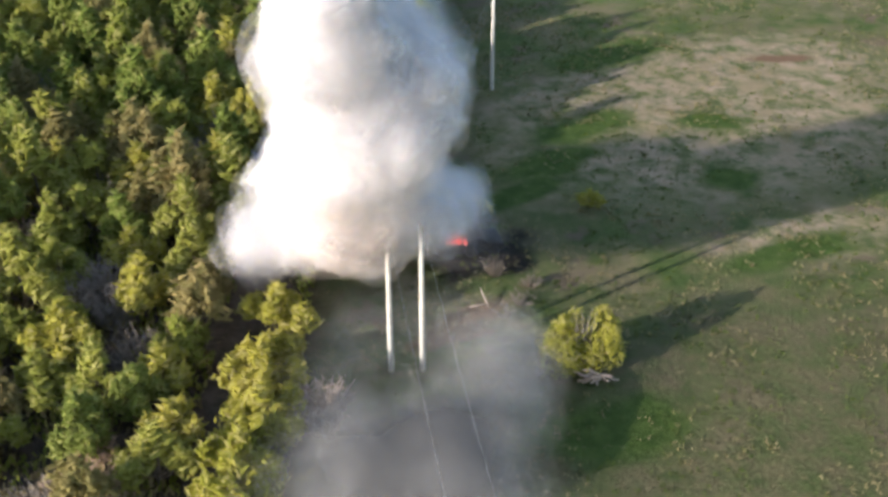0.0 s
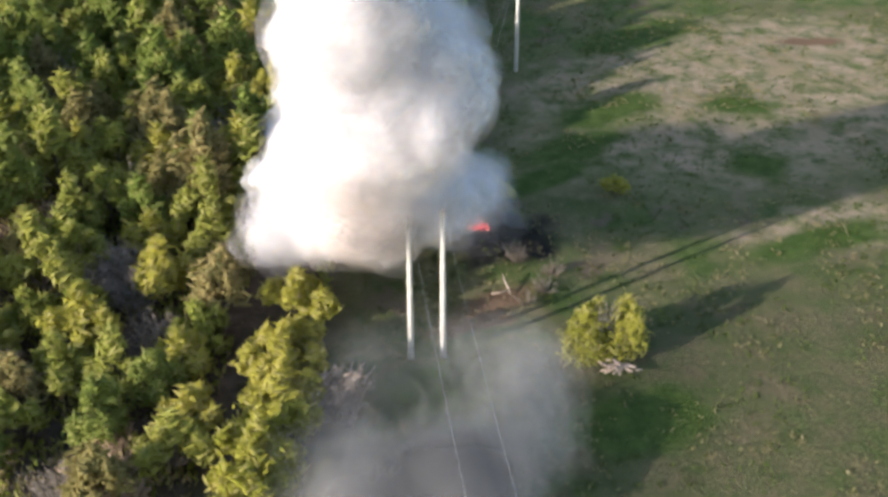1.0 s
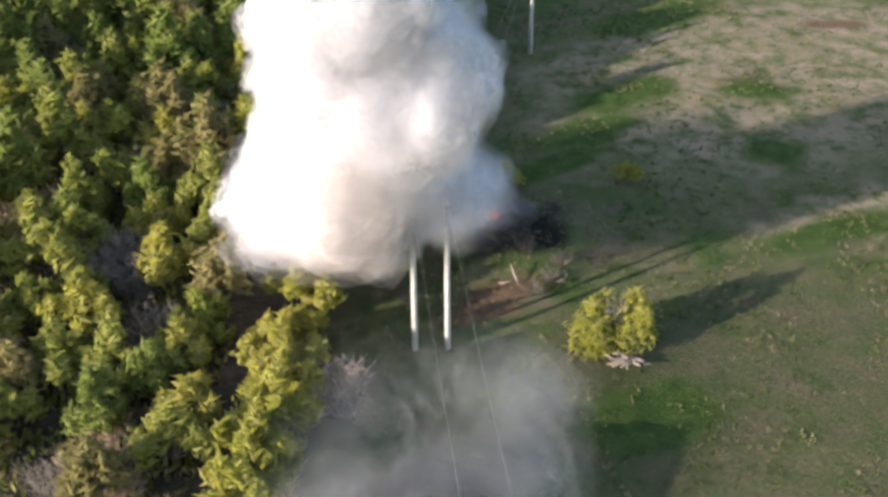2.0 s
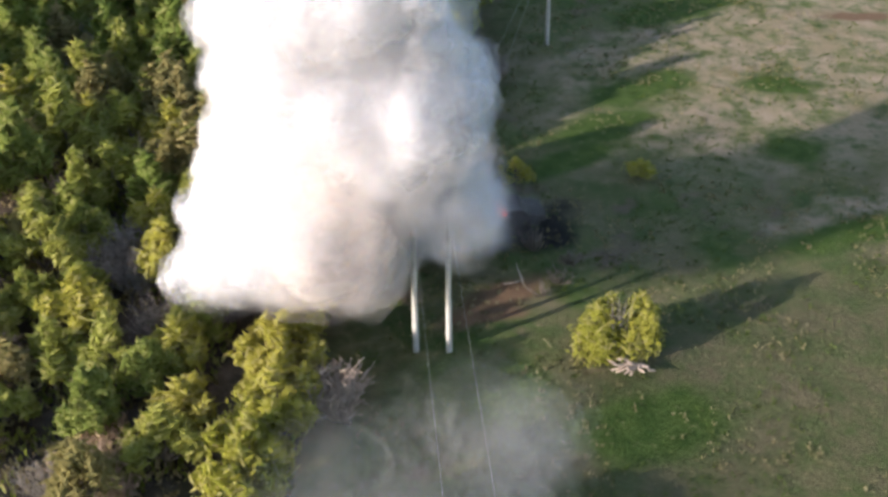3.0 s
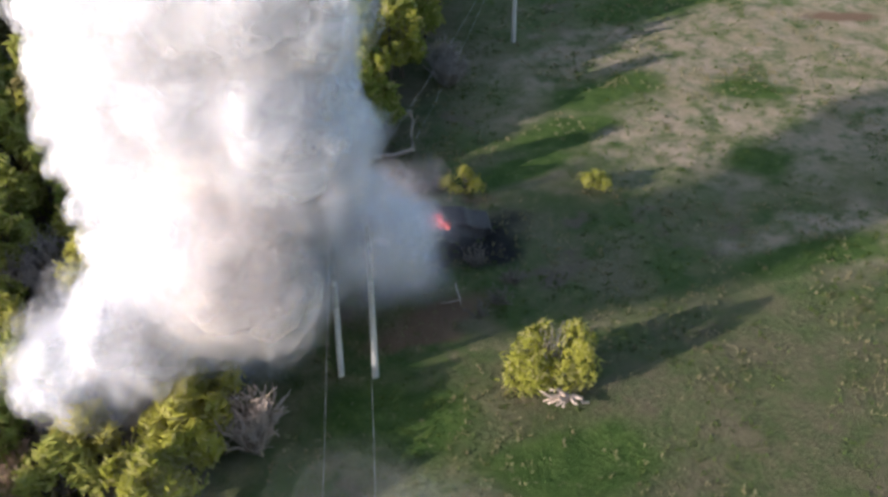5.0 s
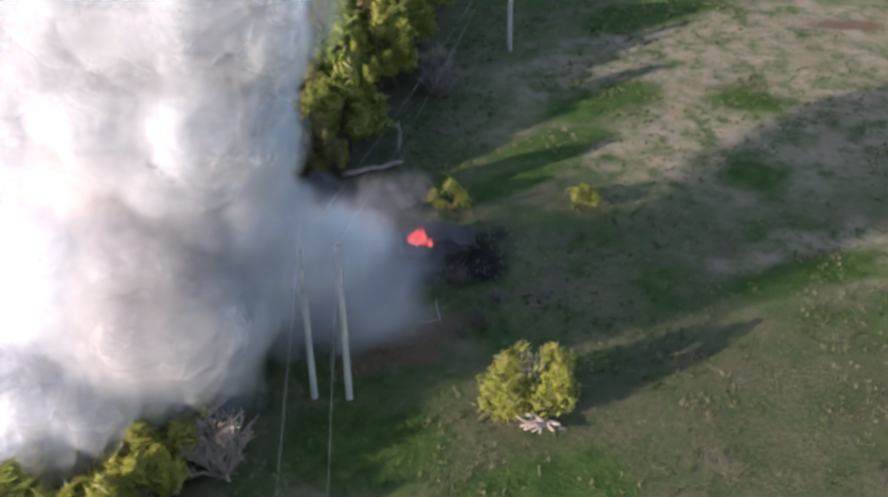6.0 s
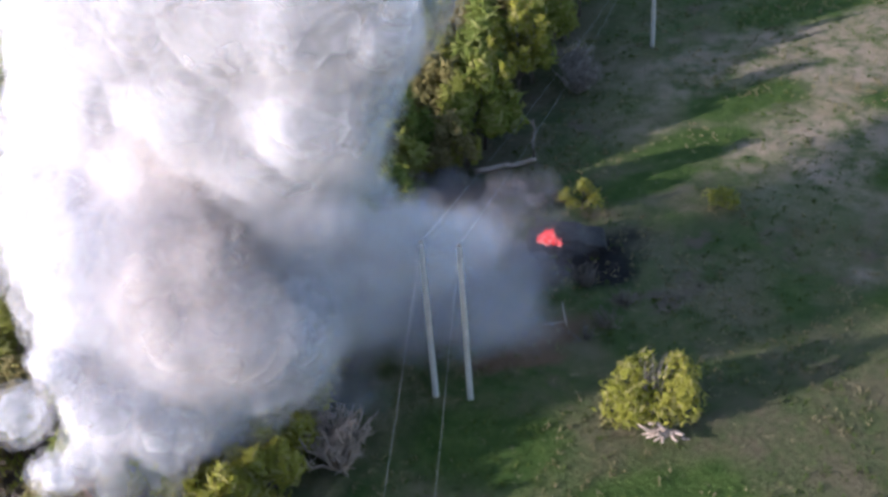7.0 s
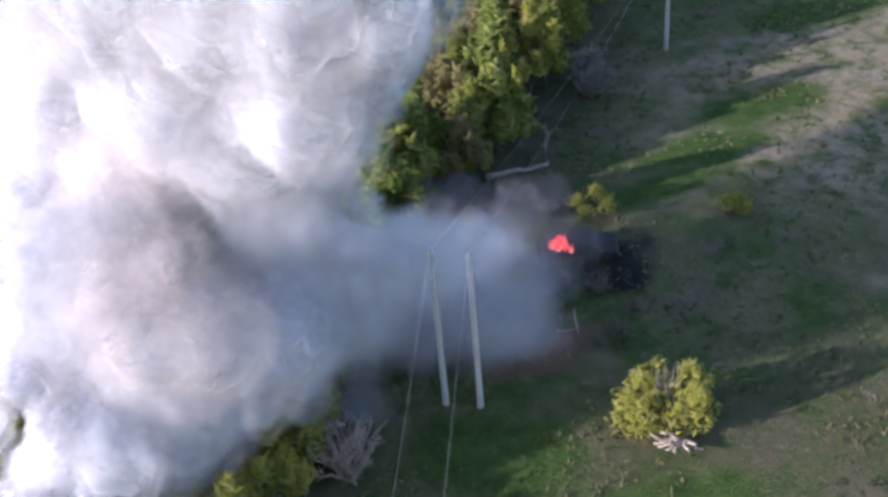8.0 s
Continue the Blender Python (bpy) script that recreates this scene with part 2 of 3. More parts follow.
# ---- trees ----
def crown_mesh(name, rng, lobes, count, leaf, mat):
    """Leaf sprays on upright lobes (x, y, z, radius, half height)."""
    verts, faces = [], []
    weights = [l[3] * l[4] for l in lobes]
    for _ in range(count):
        cx, cy, cz, r, h = rng.choices(lobes, weights)[0]
        u, a = rng.uniform(-1, 1), rng.uniform(0, 2 * math.pi)
        taper = math.sqrt(max(0.0, 1 - u * u)) * (1.0 - 0.5 * u)
        k = rng.uniform(0.55, 1.1) * (1 + 0.6 * noise.noise((cx + math.cos(a) * 1.6, math.sin(a) * 1.6 + cy, u * 2.2 + r * 9)))
        n = Vector((math.cos(a) * taper, math.sin(a) * taper, u * 0.7 + 0.25))
        p = Vector((cx + math.cos(a) * taper * r * k, cy + math.sin(a) * taper * r * k, cz + u * h * min(1.05, k + 0.15)))
        n = (n + Vector((rng.uniform(-.7, .7), rng.uniform(-.7, .7), rng.uniform(-.5, .7)))).normalized()
        side = n.cross(Vector((rng.uniform(-1, 1), rng.uniform(-1, 1), rng.uniform(-.3, .3)))).normalized()
        up = (side.cross(n) + Vector((0, 0, 0.5))).normalized()
        s = leaf * rng.uniform(0.6, 1.3)
        o = len(verts)
        verts += [p - up * s * 0.5, p + side * s * 0.25, p + up * s * 1.15 - n * s * 0.1, p - side * s * 0.25, p + n * s * 0.22]
        faces += [(o, o + 1, o + 4), (o + 1, o + 2, o + 4), (o + 2, o + 3, o + 4), (o + 3, o, o + 4)]
    return mesh_of(name, verts, faces, mat)


def trunk_mesh(name, rng, height, radius, lobes):
    bits = [limb(rng, (0, 0, -0.1), (rng.uniform(-.2, .2), rng.uniform(-.2, .2), height * 0.75), radius, radius * 0.3, 0.05)]
    for cx, cy, cz, r, h in lobes:
        bits.append(limb(rng, (0, 0, height * 0.2), (cx, cy, cz + h * 0.5), radius * 0.5, 0.015))
    return mesh_of(name, *join(bits), M_BARK, True)


def tree(name, label, category, seed, height, spread, n_lobes, count, leaf, mat, group=""):
    rng = random.Random(seed)
    lobes = []
    for i in range(n_lobes * 2):
        a, d = rng.uniform(0, 6.28), spread * (0.0 if i == 0 else rng.uniform(0.3, 0.95))
        top = height * (1.0 if i == 0 else rng.uniform(0.55, 0.98) * (1 - 0.22 * d / spread))
        h = top * rng.uniform(0.16, 0.27)
        lobes.append((math.cos(a) * d, math.sin(a) * d, top - h, spread * rng.uniform(0.2, 0.36), h))
    root = tagged(new(name), label, category, group)
    t = new("trunk", trunk_mesh("trunk", rng, height, 0.03 + height * 0.014, lobes))
    c = new("crown", crown_mesh("crown", rng, lobes, count, leaf, mat))
    t.parent = c.parent = root
    return root


def bare_shrub(name, label, seed, height, spread, twigs, mat, group="", category="shrub", thick=1.0):
    rng = random.Random(seed)
    root = tagged(new(name), label, category, group)
    stems, fine = [], []
    for i in range(twigs):
        a, d = rng.uniform(0, 6.28), spread * math.sqrt(rng.random())
        top = Vector((math.cos(a) * d, math.sin(a) * d, height * rng.uniform(0.55, 1.0) * (1 - 0.35 * d / spread)))
        base = Vector((math.cos(a) * d * 0.15, math.sin(a) * d * 0.15, -0.05))
        stems.append(limb(rng, base, top, 0.035 * thick, 0.012 * thick, 0.12, 4, 4))
        for _ in range(5):
            s = base.lerp(top, rng.uniform(0.4, 0.95))
            e = s + Vector((rng.uniform(-.6, .6), rng.uniform(-.6, .6), rng.uniform(0, .6))) * height * 0.3
            fine.append(limb(rng, s, e, 0.016 * thick, 0.006 * thick, 0.1, 3, 3))
    for nm, bits in (("stem_growth", stems), ("twig_growth", fine)):
        o = tagged(new(nm, mesh_of(nm, *join(bits), mat, True)), kind="stuff")
        o.parent = root
    return root


def wood():
    kinds = [
        tree("tree", "young green broadleaf tree in the wood", "tree", 11, 6.4, 2.2, 7, 1150, 0.60, M_LEAF, "wood"),
        tree("tree", "young green broadleaf tree in the wood", "tree", 12, 7.4, 1.9, 6, 1050, 0.60, M_LEAF_D, "wood"),
        tree("tree", "yellow-green young tree in the wood", "tree", 13, 6.0, 2.0, 6, 1050, 0.58, M_LEAF_Y, "wood"),
        tree("tree", "olive-brown budding tree in the wood", "tree", 14, 6.0, 2.2, 7, 850, 0.54, M_LEAF_O, "wood"),
        tree("tree", "young green broadleaf tree in the wood", "tree", 15, 5.0, 1.8, 7, 900, 0.58, M_LEAF, "wood"),
        bare_shrub("bare_shrub", "leafless grey-brown shrub among the trees", 16, 4.0, 1.8, 60, M_TWIG, "wood"),
    ]
    rng = random.Random(5)
    spots, first = [], set()
    tries = 0
    while len(spots) < 275 and tries < 20000:
        tries += 1
        y = rng.uniform(-12, 68)
        x = rng.uniform(-46, 9)
        if x > edge_x(y) - 0.8 or (y < 12 and -10.2 < x < -4.2) or x < -24 - 0.33 * (y + 12):
            continue
        if any((x - a) ** 2 + (y - b) ** 2 < c * c for a, b, c in ((-13.7, -9.5, 2.0), (-17.2, 5.4, 1.9), (-14.5, 22.5, 1.8))):
            continue
        if min(((x - a) ** 2 + (y - b) ** 2 for a, b in spots), default=99) < 2.15 ** 2:
            continue
        spots.append((x, y))
    for x, y in spots:
        k = rng.choices(range(6), (5, 5, 3, 4, 4, 2))[0]
        m = pose(x, y, ground_height(x, y), 0, 0, rng.uniform(0, 360))
        if k in first:
            ob = copy_thing(kinds[k], m)
        else:
            ob = kinds[k]
            first.add(k)
            ob.matrix_basis = m
        s = rng.uniform(0.8, 1.15) * (0.62 if y < 0 else 0.8 if y < 12 else 1.0)
        w = max(s, 0.78)
        ob.scale = (w, w, s * rng.uniform(0.9, 1.1))


wood()


def hedge_row():
    """Bright row of young trees on the near side of the dark gap."""
    a = tree("young_tree", "bright yellow-green young tree at the wood's edge", "tree", 31, 4.1, 2.0, 8, 1900, 0.38, M_LEAF_Y, "edge row")
    b = tree("young_tree", "bright green young tree at the wood's edge", "tree", 32, 3.7, 1.9, 8, 1800, 0.38, M_LEAF_Y, "edge row")
    rng = random.Random(8)
    for i, y in enumerate((-13, -11.3, -9.7, -8.2, -6.6, -5.0, -3.4, -1.6, 2.6)):
        x = -6.3 + rng.uniform(-0.4, 0.4) + 0.04 * (y + 8)
        m = pose(x, y, 0, 0, 0, rng.uniform(0, 360))
        if i < 2:
            ob = (a, b)[i]
            ob.matrix_basis = m
        else:
            ob = copy_thing((a, b)[i % 2], m)


hedge_row()


def edge_group():
    """Tall feathery trees where the wood meets the power line."""
    a = tree("tall_tree", "tall feathery yellow-green tree beside the power line", "tree", 71, 8.2, 2.0, 8, 1500, 0.4, M_LEAF_Y, "edge trees")
    b = tree("tall_tree", "tall olive-green tree beside the power line", "tree", 72, 7.4, 1.9, 7, 1400, 0.4, M_LEAF, "edge trees")
    spots = ((-0.9, 29.6, 1), (-3.3, 22.2, .8), (-2.0, 26.2, .8), (-7.1, 29.8, .8), (0.4, 34.5, 1), (-2.4, 19.4, .45), (0.6, 39, 1), (1.5, 43, 1), (-7.0, 23.6, .6), (-10.5, 26, .8))
    for i, (x, y, k) in enumerate(spots):
        m = pose(x, y, 0, 0, 0, 77 * i)
        ob = (a, b)[i] if i < 2 else copy_thing((a, b)[i % 3 == 1], m)
        ob.matrix_basis = m
        ob.scale = (k, k, k)


edge_group()


def undergrowth(name, label, seed, count, size, mat):
    """Low growth on the floor of the wood, thick in patches."""
    rng = random.Random(seed)
    verts, faces, n = [], [], 0
    while n < count:
        y = rng.uniform(-13, 45)
        x = rng.uniform(-34, -4.8)
        d = noise.noise((x * 0.35, y * 0.35, seed))
        if d < -0.05 or (y < 12 and -9.8 < x < -7.6) or x < -21 - 0.33 * (y + 12):
            continue
        n += 1
        z = ground_height(x, y) + rng.random() * (0.4 + 2.2 * max(0, d))
        p = Vector((x, y, z))
        up = Vector((rng.uniform(-.6, .6), rng.uniform(-.6, .6), 1)).normalized()
        side = up.cross(Vector((rng.uniform(-1, 1), rng.uniform(-1, 1), 0.1))).normalized()
        s, o = size * rng.uniform(0.6, 1.4), len(verts)
        verts += [p - up * s * 0.4, p + side * s * 0.3, p + up * s, p - side * s * 0.3]
        faces += [(o, o + 1, o + 2), (o, o + 2, o + 3)]
    tagged(new(name, mesh_of(name, verts, faces, mat)), label, "undergrowth", kind="stuff")


undergrowth("green_undergrowth", "low green undergrowth on the floor of the wood", 9, 14000, 0.34, M_LEAF)
undergrowth("dry_undergrowth", "low dry brown undergrowth on the floor of the wood", 10, 9000, 0.34, M_STRAW)


# ---- meadow things ----
def main_bush():
    root = tagged(new("bush"), "rounded yellow-green bush with bare purple twigs, in the meadow", "bush")
    root.matrix_basis = pose(10.45, 0.2, 0) @ Matrix.Diagonal((1.0, 1.0, 1.08, 1))
    rng = random.Random(41)
    left = [(-1.1, 0, 1.6, 1.1, 1.5), (-1.6, -.5, 1.1, 0.8, 1.1), (-.5, .5, 1.8, .9, 1.4), (-0.9, -0.8, 1.0, .8, .9), (0.0, -.3, .9, .7, .8)]
    right = [(1.1, .3, 2.0, .85, 1.4), (1.5, -.2, 1.5, .7, 1.2), (.7, -.6, 1.0, .6, .8)]
    for nm, lob, n in (("foliage", left, 1300), ("foliage", right, 850)):
        o = new(nm, crown_mesh(nm, rng, lob, n, 0.27, M_LEAF_Y))
        o.parent = root
    bits = [limb(rng, (0, 0, 0), (rng.uniform(-.7, .9), rng.uniform(-.3, .6), rng.uniform(2.4, 3.6)), .05, .012, .1, 4, 4) for _ in range(30)]
    o = tagged(new("stem_growth", mesh_of("stem_growth", *join(bits), M_TWIG, True)), kind="stuff")
    o.parent = root
    stump = tagged(new("dead_branches"), "bleached dead branches heaped beside the bush", "branches")
    stump.matrix_basis = pose(11.3, -1.1, 0)
    for i in range(9):
        a = rng.uniform(-0.6, 3.6)
        pts = limb(rng, (0, 0, 0.35), (math.cos(a) * rng.uniform(.6, 1.6), -abs(math.sin(a)) * .8, rng.uniform(0.02, .9)), .13, .05, .15, 5, 6)
        o = new("branch", mesh_of("branch", *pts, M_ROOT, True))
        o.parent = stump


main_bush()
b = tree("small_bush", "small round yellow-green bush in the meadow", "bush", 51, 1.6, 0.95, 6, 420, 0.24, M_LEAF_Y)
b.matrix_basis = pose(12.95, 17.8, 0)
b = tree("small_bush", "tan and yellow half-bare bush near the fire", "bush", 52, 2.0, 1.3, 6, 420, 0.26, M_LEAF_Y)
b.matrix_basis = pose(5.0, 16.9, 0)
b = tree("small_bush", "yellow bush at the foot of the trees", "bush", 53, 2.2, 1.2, 6, 460, 0.28, M_LEAF_Y)
b.matrix_basis = pose(-4.3, 20.0, 0)


def dead_wood():
    rng = random.Random(61)
    b = bare_shrub("dead_shrub", "bleached leafless shrub at the wood's edge", 62, 3.6, 2.0, 46, M_ROOT, "", "shrub", 3.0)
    b.matrix_basis = pose(-3.3, -5.3, 0)
    for x, y, h, s, n in ((6.2, 9.6, 1.5, 1.1, 26), (7.6, 6.4, 1.3, 1.0, 24), (8.3, 8.3, 1.1, 0.9, 18), (6.6, 5.2, 0.9, 0.9, 16)):
        b = bare_shrub("scrub", "low dark leafless scrub in the grass", int(x * 10), h, s, n, M_BARK, "scrub", "shrub")
        b.matrix_basis = pose(x, y, 0)
    for x, y, h in ((-17.2, 6.6, 3.8), (-16.0, 4.4, 3.2), (-18.6, 4.6, 3.4), (-14.5, 22.5, 4), (3.0, 31.2, 3.0), (2.4, 33.4, 3.2)):
        b = bare_shrub("bare_shrub", "leafless grey-brown shrub among the trees", int(20 + y), h, 1.7, 60, M_TWIG, "wood", "shrub", 1.7)
        b.matrix_basis = pose(x, y, 0)
    for x, y, h in ((-13.6, -9.3, 1.9), (-12.6, -11, 1.6), (-15, -10.2, 1.8), (-14.2, -7.4, 1.7), (-20.6, -3.3, 2.4), (-21.8, -1.8, 2.2), (-22.1, 12.4, 3.2), (2.3, 17.0, 0.9), (0.8, 18.4, 0.8), (3.6, 17.6, 0.8)):
        b = bare_shrub("dry_brush", "dry tan brush, leafless", int(h * 100 + x), h, h * 0.8, 60, M_DRY, "dry brush", "shrub", 1.8)
        b.matrix_basis = pose(x, y, 0)
    log = tagged(new("log", mesh_of("log", *limb(rng, (-2.1, 19.9, 0.2), (1.5, 21.5, 0.35), 0.2, 0.13, 0.04, 9, 9), M_ROOT, True)),
                 "pale fallen tree trunk lying in the grass", "log")
    snag = tagged(new("dead_tree"), "pale bare standing tree trunk beside the log", "tree")
    snag.matrix_basis = pose(1.4, 21.9, 0)
    for nm, a, e, r0, r1 in (("trunk", (0, 0, -.1), (-.1, .2, 2.9), .12, .05), ("branch", (0, .1, 1.8), (.35, .3, 2.6), .04, .02), ("branch", (0, .1, 2.3), (-.35, 0, 3.0), .04, .02)):
        o = new(nm, mesh_of(nm, *limb(rng, a, e, r0, r1, .05, 5, 8), M_TWIG, True))
        o.parent = snag
    tw = tagged(new("fallen_branch"), "pale curved fallen branch in the grass", "branch")
    tw.matrix_basis = pose(5.5, 6.0, 0.1)
    for nm, pts in (("limb", [(-.3, 1.3, .5), (-.2, .8, .4), (0, .3, .2), (.1, -.1, .05)]), ("fork", [(0, .2, .15), (-.5, 0, .1), (-1.0, -.05, .05)])):
        o = new(nm, mesh_of(nm, *tube(pts, [.03, .05, .06, .03][:len(pts)], 7), M_ROOT, True))
        o.parent = tw


dead_wood()


def tufts(name, label, seed, count, size, mat, keep):
    """Loose tufts of blades over the meadow."""
    rng = random.Random(seed)
    verts, faces = [], []
    n = 0
    while n < count:
        x, y = rng.uniform(-5, 48), rng.uniform(-13, 60)
        if x < edge_x(y) + 1.0 or noise.noise((x * 0.16, y * 0.16, seed)) < keep:
            continue
        n += 1
        g = ground_height(x, y)
        for _ in range(rng.randint(4, 7)):
            a, s = rng.uniform(0, 6.28), size * rng.uniform(0.5, 1.4)
            bx, by = x + rng.uniform(-.15, .15), y + rng.uniform(-.15, .15)
            w = 0.03 + 0.025 * rng.random()
            dx, dy = math.cos(a), math.sin(a)
            o = len(verts)
            verts += [(bx - dy * w, by + dx * w, g - 0.02), (bx + dy * w, by - dx * w, g - 0.02), (bx + dx * s * 0.6, by + dy * s * 0.6, g + s)]
            faces.append((o, o + 1, o + 2))
    tagged(new(name, mesh_of(name, verts, faces, mat)), label, "grass", kind="stuff")


tufts("dry_grass", "tufts of dry straw-coloured grass over the meadow", 4, 3000, 0.17, M_STRAW, 0.0)
tufts("green_grass", "tufts of green grass over the meadow", 5, 4500, 0.15, M_BLADE, -0.1)


def poles():
    def pole(x, y, h):
        root = tagged(new("utility_pole"), "slender pale concrete utility pole in the grass", "pole", "power line")
        root.matrix_basis = pose(x, y, 0)
        sh = new("shaft", mesh_of("shaft", *tube([(0, 0, -0.3), (0, 0, 0.4), (0, 0, h * 0.6), (0, 0, h)], [0.17, 0.165, 0.14, 0.11], 10), M_CONCRETE, True))
        cap = new("cap", mesh_of("cap", *tube([(0, 0, h), (0, 0, h + 0.06), (0, 0, h + 0.09)], [0.125, 0.12, 0.06], 10), M_CONCRETE))
        arm = new("insulator", mesh_of("insulator", *tube([(0, 0, h + .05), (0, 0, h + .16), (0, 0, h + 0.2), (0, 0, h + .28)], [.03, .03, .07, .05], 8), M_PALE))
        for o in (sh, cap, arm):
            o.parent = root
    for x, y in ((0, 0), (1.73, 0), (7.43, 38.4)):
        pole(x, y, 9.0)
    for i, (a, b) in enumerate((((7.43, 38.4, 9.25), (1.73, 0, 9.25)), ((7.43, 38.4, 9.25), (0, 0, 9.25)),
                                ((1.73, 0, 9.25), (7.4, -38.4, 9.25)), ((0, 0, 9.25), (5.4, -38.4, 9.25)))):
        pts = []
        for k in range(17):
            u = k / 16
            p = Vector(a).lerp(Vector(b), u)
            p.z -= 0.9 * 4 * u * (1 - u)
            pts.append(p)
        tagged(new("power_line", mesh_of("power_line", *tube(pts, [0.007] * 17, 5), M_WIRE, True)),
               "thin grey overhead wire strung between the poles", "wire", "power line")


poles()


def wreck():
    root = tagged(new("burnt_vehicle"), "charred dark wreck of a vehicle, burning", "vehicle")
    root.matrix_basis = pose(4.6, 12.9, 0, 0, 0, 12) @ Matrix.Diagonal((0.85, 0.85, 0.68, 1))
    bm = bmesh.new()
    prof = [(-2.6, 0.45), (-2.3, 1.15), (-0.9, 1.35), (-0.6, 1.75), (0.9, 1.7), (1.3, 1.25), (2.5, 1.0), (2.7, 0.5), (2.2, 0.3), (-2.3, 0.3)]
    ring = [[bm.verts.new((x, s * 1.15, z)) for x, z in prof] for s in (-1, 1)]
    n = len(prof)
    for i in range(n):
        bm.faces.new((ring[0][i], ring[0][(i + 1) % n], ring[1][(i + 1) % n], ring[1][i]))
    bm.faces.new(ring[0][::-1])
    bm.faces.new(ring[1])
    bmesh.ops.recalc_face_normals(bm, faces=bm.faces)
    bmesh.ops.bevel(bm, geom=list(bm.edges), offset=0.06, segments=2, affect="EDGES")
    part("hull", bm, M_CHAR, root)
    for sx in (-1.7, 0, 1.7):
        for sy in (-1, 1):
            o = new("wheel", mesh_of("wheel", *tube([(sx, sy * 0.98, .42), (sx, sy * 1.0, .42), (sx, sy * 1.26, .42), (sx, sy * 1.28, .42)], [.3, .45, .45, .3], 14), M_CHAR, True))
            o.parent = root


wreck()


def flames():
    rng = random.Random(3)
    root = tagged(new("fire"), "red flames rising from the burning wreck", "fire")
    root.matrix_basis = pose(3.8, 12.2, 0.9)
    for i in range(26):
        x, y = rng.gauss(0, .33), rng.gauss(0, .22)
        h = rng.uniform(.4, .8)
        o = new("flame", mesh_of("flame", *tube([(0, 0, 0), (.05, 0, h * .25), (0, .06, h * .55), (.06, .02, h)], [.12, .17, .11, .015], 8), M_FIRE, True))
        o.matrix_basis = pose(x, y, rng.uniform(-.2, .2), rng.uniform(-20, 20), rng.uniform(-20, 20))
        o.parent = root
    return root


FIRE = flames()


# ---- smoke ----
def puff_mesh(name, seed, mats, lump=0.45):
    verts, faces, index = [], [], []
    for s, (r, _) in enumerate(SHELLS):
        bm = bmesh.new()
        bmesh.ops.create_icosphere(bm, subdivisions=3, radius=1.0)
        bm.verts.ensure_lookup_table()
        o = len(verts)
        for v in bm.verts:
            n = v.co.normalized()
            q = n * 1.2 + Vector((seed * 7.1, s * 0.4, 0))
            d = 0.5 * noise.noise(q) + 0.6 * (0.35 - abs(noise.noise(q * 1.9))) + 0.35 * (0.35 - abs(noise.noise(q * 4.1)))
            verts.append(n * r * (1 + lump * d * (0.9 if s == 0 else 1.6)))
        faces += [tuple(v.index + o for v in f.verts) for f in bm.faces]
        index += [s] * len(bm.faces)
        bm.free()
        if s:
            faces.append((o - 1, o - 2, o))
            index.append(s)
    return mesh_of(name, verts, faces, mats, True, index)


WARM = [puff_mesh("warm_puff", 30 + k, M_WARM) for k in range(2)]
PUFFS = [puff_mesh("puff", k, M_SMOKE) for k in range(5)]
WISPS = [puff_mesh("wisp", 10 + k, M_THIN) for k in range(4)]
SOOTY = [puff_mesh("sooty_puff", 40 + k, M_SOOT) for k in range(2)]
ASHY = [puff_mesh("ashen_puff", 50 + k, M_ASHY) for k in range(3)]
VEILS = [puff_mesh("veil", 20 + k, M_HAZE, 0.5) for k in range(3)]

# The plume's sides over time, at these heights
HEIGHTS = (1, 3, 5, 7, 9, 11, 13, 15, 17, 19, 21, 24)
TIMES = (0, 1.5, 3.5, 5, 6.5, 8)
WEST = (
    (-10.2, -9.6, -8.9, -8.0, -7.0, -6.2, -5.5, -5.2, -5.0, -5.1, -4.8, -4.0),
    (-12.6, -11.6, -10.4, -9.4, -8.1, -7.2, -6.6, -6.2, -6.3, -6.0, -5.5, -5.0),
    (-14.1, -13.0, -12.0, -11.3, -11.0, -10.5, -10.2, -9.8, -9.5, -9.3, -8.9, -8.3),
    (-15.0, -13.8, -12.2, -11.2, -9.9, -9.6, -11.8, -12.6, -11.8, -11.3, -10.6, -9.5),
    (-15.0, -13.9, -13.1, -13.4, -13.4, -15.7, -17.8, -16.7, -15.5, -14.4, -13.0, -11.0),
    (-17.3, -16.6, -15.8, -15.2, -16.1, -19.8, -22.4, -21.0, -19.6, -17.9, -16.1, -13.3),
)
EAST = (
    (5.8, 5.4, 4.9, 4.2, 3.0, 2.0, 1.2, 3.6, 4.5, 2.8, 0.6, 0.2),
    (5.4, 5.1, 4.7, 4.0, 2.7, 1.2, 0.6, 4.0, 4.7, 2.4, 1.3, 1.4),
    (3.7, 3.8, 3.9, 4.0, 4.1, 3.5, 2.9, 3.8, 3.4, 2.3, 2.0, 2.1),
    (3.4, 3.7, 4.0, 4.3, 3.3, 1.5, 2.6, 1.7, 1.7, 2.0, 2.3, 2.6),
    (1.4, 1.7, 1.7, 1.4, 0.0, -1.2, -1.1, -0.3, 0.8, 2.0, 2.4, 3.0),
    (1.8, 1.7, 1.6, 0.8, -1.2, -3.2, -3.2, -1.6, 0.4, 2.0, 2.7, 3.5),
)
LEAN = (-0.45, -0.4, -0.25, -0.3, -0.5, -0.6)   # metres south for each metre of height over 8
RISE = (0, 0, 0, 0.06, 0.12, 0.16)   # stretch of the part over 8 m
CREST = (3.0, 2.4, 0.2, 0.8, 2.0, 2.4)   # y at 8 m
